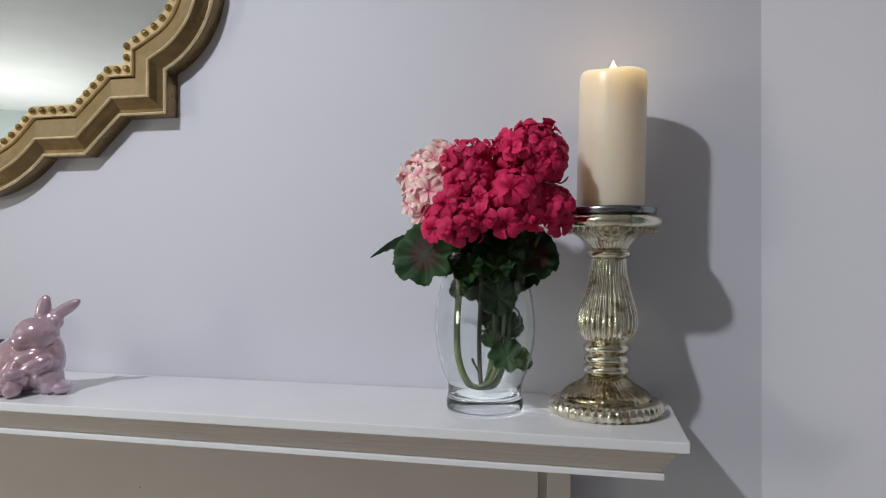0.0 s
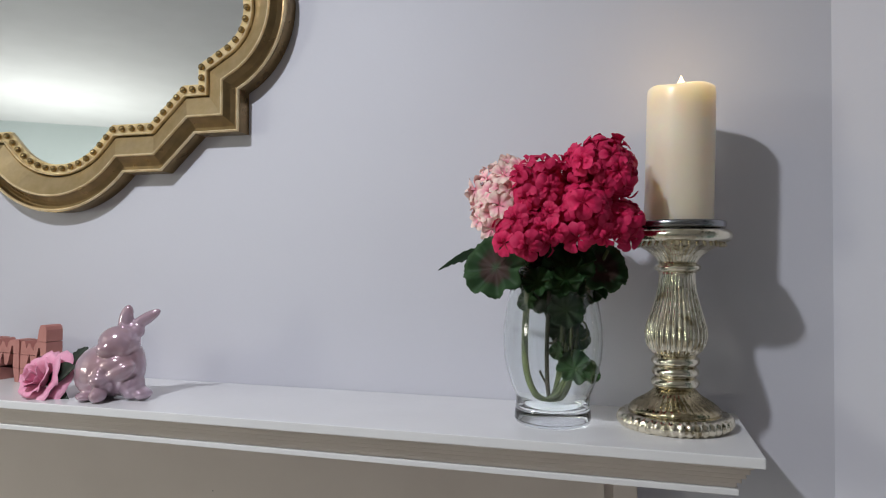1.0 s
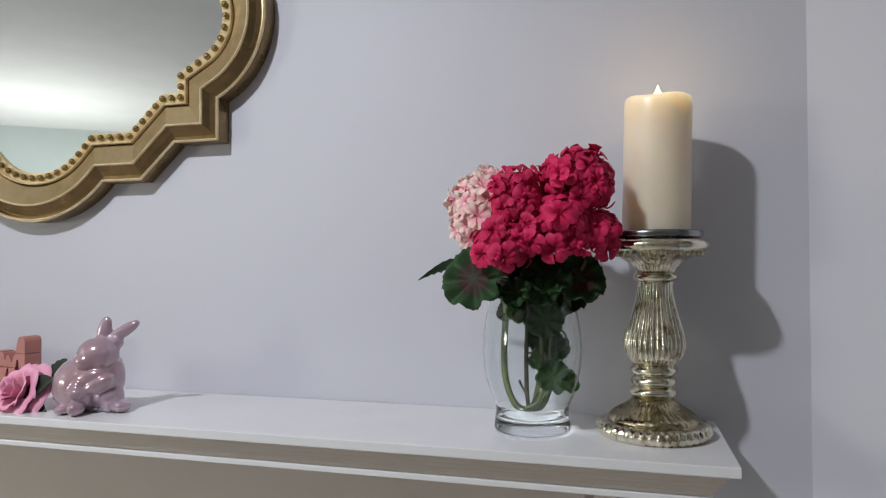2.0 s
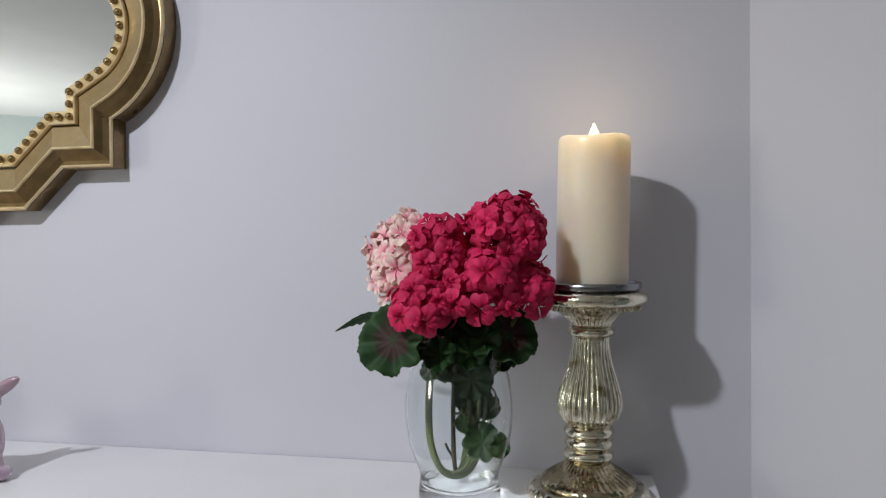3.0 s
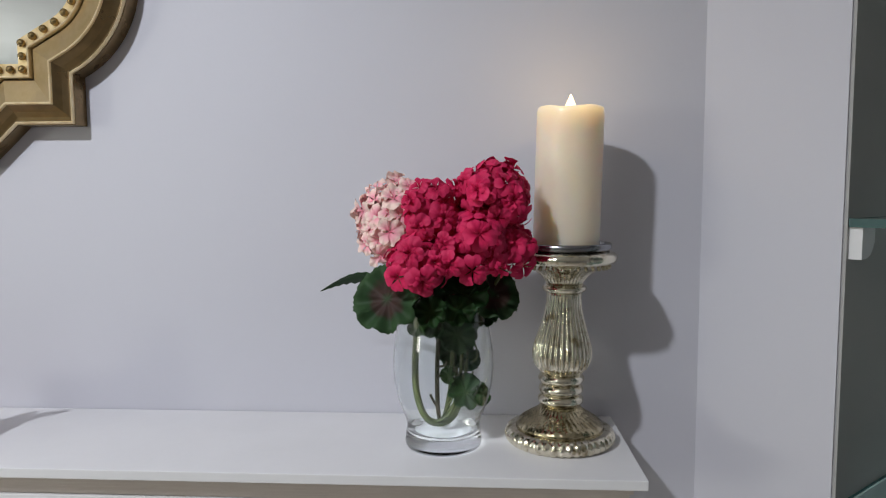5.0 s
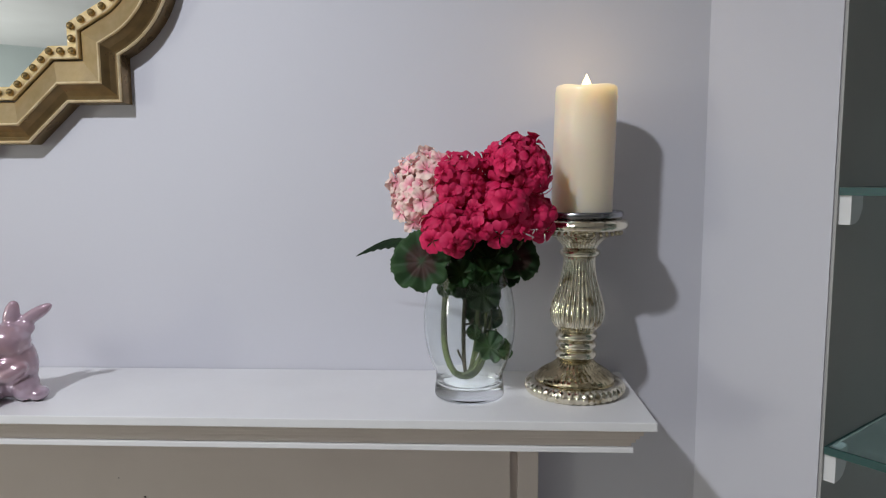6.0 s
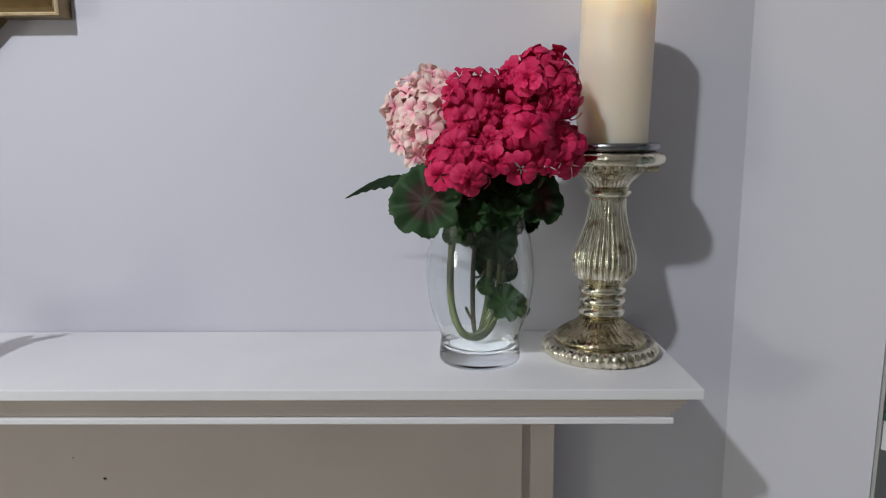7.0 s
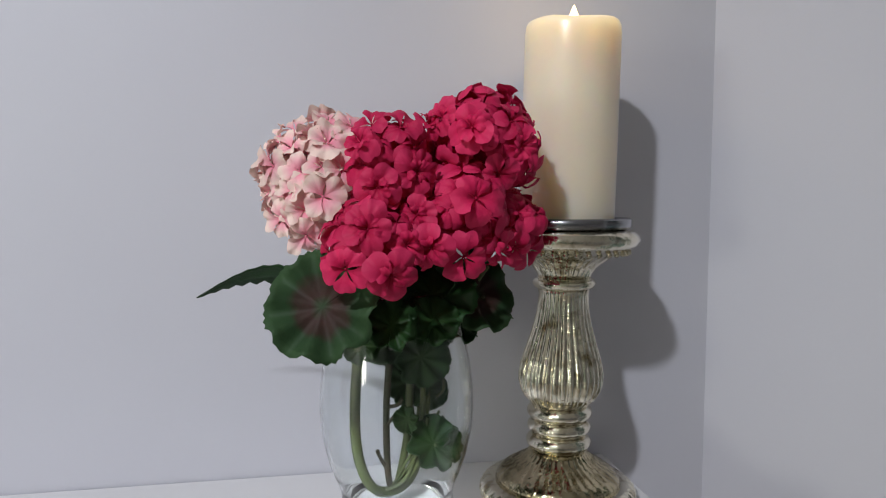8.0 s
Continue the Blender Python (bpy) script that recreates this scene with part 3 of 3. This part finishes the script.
for x, y, z, r, n, spin, seed in (
    (-0.187, 0.752, 1.449, 0.0395, (-0.25, -1.0, 0.30), 0.6, 1),
    (-0.068, 0.802, 1.449, 0.034, (0.45, -0.8, 0.30), 2.1, 2),
    (-0.139, 0.765, 1.432, 0.020, (-0.1, -0.9, 0.55), 4.6, 3),
    (-0.108, 0.770, 1.434, 0.020, (0.2, -0.9, 0.5), 4.2, 4),
    (-0.111, 0.812, 1.397, 0.024, (0.25, -1.0, 0.15), 1.2, 5),
    (-0.101, 0.816, 1.324, 0.0235, (0.3, -0.8, 0.55), 0.4, 6),
    (-0.125, 0.800, 1.455, 0.034, (0.0, -0.9, 0.5), 3.6, 7),
    (-0.160, 0.815, 1.440, 0.028, (-0.4, -0.6, 0.6), 2.6, 8),
    (-0.090, 0.850, 1.452, 0.032, (0.2, 0.4, 0.8), 2.6, 9),
    (-0.158, 0.812, 1.408, 0.015, (-0.5, -0.8, 0.2), 2.0, 10),
    (-0.100, 0.846, 1.360, 0.018, (0.2, -0.9, -0.2), 1.0, 11),
    (-0.083, 0.824, 1.320, 0.015, (0.7, -0.7, 0.2), 1.0, 12),
    (-0.150, 0.790, 1.440, 0.030, (-0.1, -0.7, 0.7), 4.0, 13),
    (-0.105, 0.786, 1.450, 0.033, (0.1, -0.8, 0.6), 3.0, 14),
    (-0.083, 0.822, 1.428, 0.026, (0.5, -0.7, 0.4), 5.0, 15),
    (-0.118, 0.840, 1.370, 0.020, (0.0, -1.0, 0.1), 1.5, 16),
    (-0.138, 0.826, 1.412, 0.023, (-0.2, -1.0, 0.1), 2.4, 17),
    (-0.120, 0.840, 1.402, 0.025, (0.1, -1.0, 0.0), 0.3, 18),
    (-0.152, 0.832, 1.424, 0.020, (-0.3, -0.9, 0.3), 5.1, 19),
    (-0.121, 0.818, 1.345, 0.012, (-0.6, -0.8, 0.1), 3.1, 20),
    (-0.096, 0.838, 1.420, 0.024, (0.3, -0.9, 0.2), 4.4, 21),
):
    part("leaf", round_leaf(r, seed), LEAF if r > 0.0335 else GREEN, bouquet, "", True, facing((x, y, z), n, spin))

# narrow toothed leaf that hangs out to the side
bm = bmesh.new()
a, b = Vector((-0.205, 0.798, 1.466)), Vector((-0.286, 0.846, 1.444))
rows = []
for k in range(15):
    t = k / 14
    p = a.lerp(b, t) + Vector((0, 0, 0.010 * math.sin(math.pi * t ** 0.8)))
    w = 0.0165 * math.sin(math.pi * min(1, 0.18 + 0.82 * t)) ** 0.8 * (0.85 + 0.3 * (k % 2)) * (1 - 0.55 * t) + 0.0004
    rows.append([bm.verts.new(p + Vector((0.25 * s * w, -0.65 * s * w, 0.55 * s * w - 0.2 * w * s * s))) for s in (-1, -0.4, 0.25, 0.8)])
for r0, r1 in zip(rows, rows[1:]):
    for j in range(3):
        bm.faces.new((r0[j], r0[j + 1], r1[j + 1], r1[j]))
thicken(bm, 0.0005)
part("toothed_leaf", bm, GREEN, bouquet, "narrow dark green toothed leaf", True)

bottom = MZ + 0.0215
for r, pts in (
    (0.0042, [(-0.150, 0.79, 1.47), (-0.158, 0.812, 1.42), (-0.163, 0.818, 1.36), (-0.161, 0.820, 1.318), (-0.150, 0.824, bottom + 0.012), (-0.132, 0.832, bottom + 0.004), (-0.116, 0.838, bottom + 0.012), (-0.106, 0.842, 1.315)]),
    (0.0028, [(-0.128, 0.80, 1.48), (-0.134, 0.826, 1.40), (-0.137, 0.832, 1.345), (-0.135, 0.832, bottom + 0.012), (-0.126, 0.834, bottom + 0.004)]),
    (0.0022, [(-0.090, 0.80, 1.47), (-0.104, 0.832, 1.40), (-0.108, 0.830, 1.34), (-0.120, 0.826, 1.295), (-0.140, 0.828, bottom + 0.006)]),
    (0.0022, [(-0.060, 0.80, 1.47), (-0.096, 0.838, 1.40), (-0.102, 0.842, 1.34), (-0.116, 0.834, 1.290), (-0.136, 0.834, bottom + 0.004)]),
    (0.0018, [(-0.098, 0.816, 1.324), (-0.110, 0.824, 1.307), (-0.122, 0.828, 1.288), (-0.138, 0.832, bottom + 0.004)]),
    (0.0030, [(-0.180, 0.82, 1.50), (-0.150, 0.84, 1.42), (-0.118, 0.85, 1.36), (-0.112, 0.852, 1.30), (-0.120, 0.848, bottom + 0.005)]),
    (0.0014, [(-0.088, 0.822, 1.330), (-0.104, 0.826, 1.312), (-0.116, 0.828, 1.296), (-0.130, 0.832, bottom + 0.004)]),
    (0.0014, [(-0.104, 0.820, 1.345), (-0.110, 0.824, 1.318), (-0.122, 0.828, 1.298), (-0.133, 0.832, bottom + 0.004)]),
    (0.0013, [(-0.112, 0.818, 1.355), (-0.116, 0.823, 1.320), (-0.125, 0.828, 1.299), (-0.134, 0.832, bottom + 0.004)]),
    (0.0013, [(-0.092, 0.836, 1.345), (-0.106, 0.836, 1.315), (-0.120, 0.834, 1.296), (-0.132, 0.834, bottom + 0.004)]),
    (0.0013, [(-0.099, 0.850, 1.385), (-0.089, 0.846, 1.376), (-0.087, 0.842, 1.362), (-0.094, 0.840, 1.356)]),
    (0.0016, [(-0.138, 0.832, 1.335), (-0.131, 0.828, 1.345), (-0.128, 0.826, 1.350)]),
    (0.0016, [(-0.137, 0.832, 1.300), (-0.143, 0.828, 1.312), (-0.145, 0.826, 1.318)]),
    (0.0016, [(-0.137, 0.832, 1.352), (-0.128, 0.829, 1.354), (-0.124, 0.828, 1.360)]),
    (0.0032, [(-0.112, 0.836, 1.42), (-0.117, 0.834, 1.37), (-0.120, 0.832, 1.325), (-0.128, 0.832, bottom + 0.008)]),
    (0.0016, [(-0.190, 0.752, 1.445), (-0.165, 0.785, 1.440), (-0.145, 0.82, 1.41)]),
    (0.0016, [(-0.062, 0.802, 1.446), (-0.085, 0.82, 1.430), (-0.105, 0.832, 1.40)]),
):
    part("stem", tube(pts, r), TWIG if r in (0.0028, 0.0016) else STEM, bouquet, "", True)


# ---- rabbit figurine ----
bm = bmesh.new()


def blob(centre, radii, tilt=(0, 0, 0)):
    m = pose(*centre, *tilt) @ Matrix.Diagonal((*radii, 1))
    bmesh.ops.create_uvsphere(bm, u_segments=24, v_segments=16, radius=1, matrix=m)


blob((-0.012, 0.004, 0.043), (0.046, 0.040, 0.043))
blob((-0.030, 0.008, 0.036), (0.030, 0.036, 0.037))
blob((0.015, -0.004, 0.052), (0.031, 0.029, 0.048))
blob((0.012, -0.011, 0.089), (0.0295, 0.026, 0.0265))
blob((0.027, -0.020, 0.093), (0.012, 0.012, 0.010))
blob((0.002, -0.025, 0.081), (0.0165, 0.0155, 0.0135))
blob((0.022, -0.022, 0.080), (0.013, 0.012, 0.011))
blob((0.017, -0.004, 0.124), (0.0105, 0.0065, 0.024), (0, 12, 0))
blob((0.043, -0.002, 0.123), (0.0095, 0.0065, 0.029), (0, 56, 0))
blob((0.031, -0.004, 0.106), (0.014, 0.010, 0.012))
blob((-0.006, -0.036, 0.012), (0.011, 0.015, 0.012))
blob((-0.006, -0.028, 0.030), (0.012, 0.012, 0.024), (15, 0, 0))
blob((-0.030, -0.022, 0.008), (0.013, 0.018, 0.008))
blob((0.030, -0.010, 0.024), (0.018, 0.019, 0.024))
blob((0.046, -0.010, 0.010), (0.013, 0.016, 0.010))
blob((0.010, -0.026, 0.057), (0.022, 0.011, 0.013), (0, -14, 0))
blob((0.020, -0.027, 0.046), (0.024, 0.012, 0.0115), (0, -30, 0))
blob((-0.006, -0.036, 0.034), (0.013, 0.011, 0.010))
blob((-0.062, 0.026, 0.030), (0.012, 0.012, 0.012))
rabbit = tagged(part("rabbit_figurine", bm, RABBIT, None, "", True, pose(-0.760, 0.786, MZ, 0, 0, 15) @ Matrix.Diagonal((1, 1, 0.93, 1))), "glossy pearl pink ceramic rabbit figurine sitting on the mantel", "figurine")
mod = rabbit.modifiers.new("remesh", "REMESH")
mod.mode, mod.voxel_size, mod.use_smooth_shade = "VOXEL", 0.0019, True
mod = rabbit.modifiers.new("smooth", "SMOOTH")
mod.factor, mod.iterations = 0.5, 5

# ---- letter sign ----
sign = thing("letter_sign", "salmon painted wooden cut-out letters made of stacked planks", "sign", pose(-0.936, 0.833, MZ, 0, 0, -10) @ Matrix.Scale(1.06, 4))
glyph = [(0.000, 0.084), (-0.002, 0.089), (-0.006, 0.091), (-0.014, 0.091), (-0.018, 0.083), (-0.022, 0.0648), (-0.027, 0.061), (-0.030, 0.051), (-0.035, 0.056), (-0.038, 0.062), (-0.043, 0.061), (-0.047, 0.053), (-0.050, 0.060), (-0.052, 0.0648), (-0.060, 0.0648), (-0.062, 0.045), (-0.064, 0.0), (-0.050, 0.0), (-0.046, 0.033), (-0.040, 0.046), (-0.036, 0.026), (-0.031, 0.025), (-0.027, 0.030), (-0.022, 0.045), (-0.019, 0.056), (-0.015, 0.056), (-0.014, 0.042), (-0.015, 0.025), (-0.010, 0.0), (0.0, 0.0)]


def clip(points, z, above):
    """The part of an outline above or below a level."""
    out = []
    for (x0, z0), (x1, z1) in zip(points, points[1:] + points[:1]):
        in0, in1 = ((z0 >= z) == above), ((z1 >= z) == above)
        if in0:
            out.append((x0, z0))
        if in0 != in1:
            t = (z - z0) / (z1 - z0)
            out.append((x0 + (x1 - x0) * t, z))
    return out


for shift in (0.0, -0.066, -0.132):
    for lo, hi in ((-0.001, 0.0212), (0.0220, 0.0432), (0.0440, 0.0652), (0.0660, 0.095)):
        shape = clip(clip([(x, z if shift == 0 else min(z, 0.0652)) for x, z in glyph], lo, True), hi, False)
        if len(shape) < 3:
            continue
        bm = bmesh.new()
        front = [bm.verts.new((x + shift, -0.0, z)) for x, z in shape]
        face = bm.faces.new(front)
        ret = bmesh.ops.extrude_face_region(bm, geom=[face])
        bmesh.ops.translate(bm, verts=[v for v in ret["geom"] if isinstance(v, bmesh.types.BMVert)], vec=(0, 0.026, 0))
        bmesh.ops.triangulate(bm, faces=[f for f in bm.faces if len(f.verts) > 4])
        part("plank", bm, SALMON, sign)

# ---- rose ----
rose = thing("artificial_rose", "pink fabric rose lying on the mantel", "flower", facing((-0.872, 0.752, MZ + 0.031), (-0.22, -0.88, 0.42)) @ Matrix.Scale(1.16, 4))
rnd = random.Random(5)
for layer, (count, rad, tall, lean) in enumerate(((3, 0.007, 0.022, 0.05), (4, 0.012, 0.024, 0.35), (5, 0.018, 0.0245, 0.70), (5, 0.0235, 0.022, 1.10), (5, 0.027, 0.017, 1.5))):
    for k in range(count):
        bm = bmesh.new()
        a0 = 2 * math.pi * (k + 0.5 * (layer % 2)) / count + rnd.uniform(-0.1, 0.1)
        wide = 2.7 * math.pi / count
        grid = []
        for i in range(7):
            v = i / 6
            row = []
            for j in range(9):
                u = -1 + j / 4
                ang = a0 + u * wide * 0.5 * (0.55 + 0.45 * math.sin(math.pi * (0.15 + 0.6 * v)))
                r = rad * (0.35 + 0.65 * v ** 0.6) + lean * 0.010 * v ** 2.5 + (0.0022 * math.sin(4 * u + 2 * k) + 0.0012 * math.sin(9 * u + k + layer)) * v * v
                z = tall * v * (1 - 0.12 * u * u) - lean * 0.010 * v ** 3 - 0.004 * layer
                row.append(bm.verts.new((r * math.cos(ang), r * math.sin(ang), z - 0.008)))
            grid.append(row)
        for i in range(6):
            for j in range(8):
                bm.faces.new((grid[i][j], grid[i][j + 1], grid[i + 1][j + 1], grid[i + 1][j]))
        thicken(bm, 0.0005)
        part("petal", bm, ROSE, rose, "", True)
bm = tube([(0, 0, -0.010), (0.006, -0.004, -0.022), (0.020, -0.012, -0.034)], 0.0035)
part("calyx", bm, DARKLEAF, rose, "dark green calyx", True)
for tip in ((0.052, 0.022, -0.014), (0.046, -0.020, -0.030)):
    bm = bmesh.new()
    rows = []
    for k in range(9):
        t = k / 8
        p = Vector((0.004, 0, -0.016)).lerp(Vector(tip), t)
        w = 0.013 * math.sin(math.pi * (0.06 + 0.94 * t)) + 0.0005
        rows.append([bm.verts.new(p + Vector((-0.3 * s * w, s * w, 0.18 * w * abs(s)))) for s in (-1, 0, 1)])
    for r0, r1 in zip(rows, rows[1:]):
        for j in range(2):
            bm.faces.new((r0[j], r0[j + 1], r1[j + 1], r1[j]))
    thicken(bm, 0.0006)
    part("leaf", bm, DARKLEAF, rose, "dark green leaf", True)

bm = bmesh.new()
rows = []
for k in range(11):
    t = k / 10
    p = Vector((-0.862, 0.806, 1.285)).lerp(Vector((-0.843, 0.822, 1.322)), t)
    w = 0.015 * math.sin(math.pi * (0.1 + 0.9 * t)) ** 0.8 * (0.9 + 0.2 * (k % 2)) + 0.0004
    rows.append([bm.verts.new(p + Vector((-0.75 * s * w, 0.1 * abs(s) * w, 0.6 * s * w))) for s in (-1, 0, 1)])
for r0, r1 in zip(rows, rows[1:]):
    for j in range(2):
        bm.faces.new((r0[j], r0[j + 1], r1[j + 1], r1[j]))
thicken(bm, 0.0006)
part("leaf", bm, DARKLEAF, rose, "dark green leaf", True, rose.matrix_basis.inverted())

# ---- glass shelves in the niche ----
turn = Matrix(((U.x, N.x, 0, EDGE.x), (U.y, N.y, 0, EDGE.y), (0, 0, 1, 0), (0, 0, 0, 1)))
for z in (0.856, 1.196, 1.537, 1.878):
    shelf = thing("glass_shelf", "clear glass shelf with green edges on white pegs", "shelf", turn @ pose(0, 0, z), "shelves in the niche")
    part("pane", box(0.008, 0.845, 0.008, 0.395, -0.0095, 0.0), SHELF, shelf).visible_shadow = False
    part("front_edge", box(0.0075, 0.846, 0.0045, 0.0078, -0.0098, 0.0003), SHELF_EDGE, shelf, "dark green cut edge")
    part("side_edge", box(0.0045, 0.0078, 0.0045, 0.395, -0.0098, 0.0003), SHELF_EDGE, shelf, "dark green cut edge")
    for v in (0.008, 0.32):
        bm = bmesh.new()
        side = [(0.0, -0.0100), (0.034, -0.0100), (0.034, -0.024), (0.031, -0.034), (0.024, -0.042), (0.014, -0.046), (0.0, -0.047)]
        face = bm.faces.new([bm.verts.new((0.0042, v + y, zz)) for y, zz in side])
        ret = bmesh.ops.extrude_face_region(bm, geom=[face])
        bmesh.ops.translate(bm, verts=[q for q in ret["geom"] if isinstance(q, bmesh.types.BMVert)], vec=(0.014, 0, 0))
        peg = part("shelf_peg", bm, PLASTIC, shelf, "white plastic shelf support")
        part("peg_clip", box(0.0042, 0.016, v + 0.0345, v + 0.041, -0.030, -0.0100, 0.001), PLASTIC, peg)

# ---- small marks ----
for name, x, y, z, w, m in (("mark", -0.632, 0.8993, 1.062, 0.0016, 0), ("mark", -0.672, 0.8993, 1.092, 0.0009, 0)):
    bm = bmesh.new()
    bmesh.ops.create_icosphere(bm, subdivisions=2, radius=w)
    ob = part("paint_chip", bm, SPECK, mantel, "small dark chip in the paint", True, Matrix.LocRotScale((x, y, z), None, (1.3, 0.4, 0.9)))
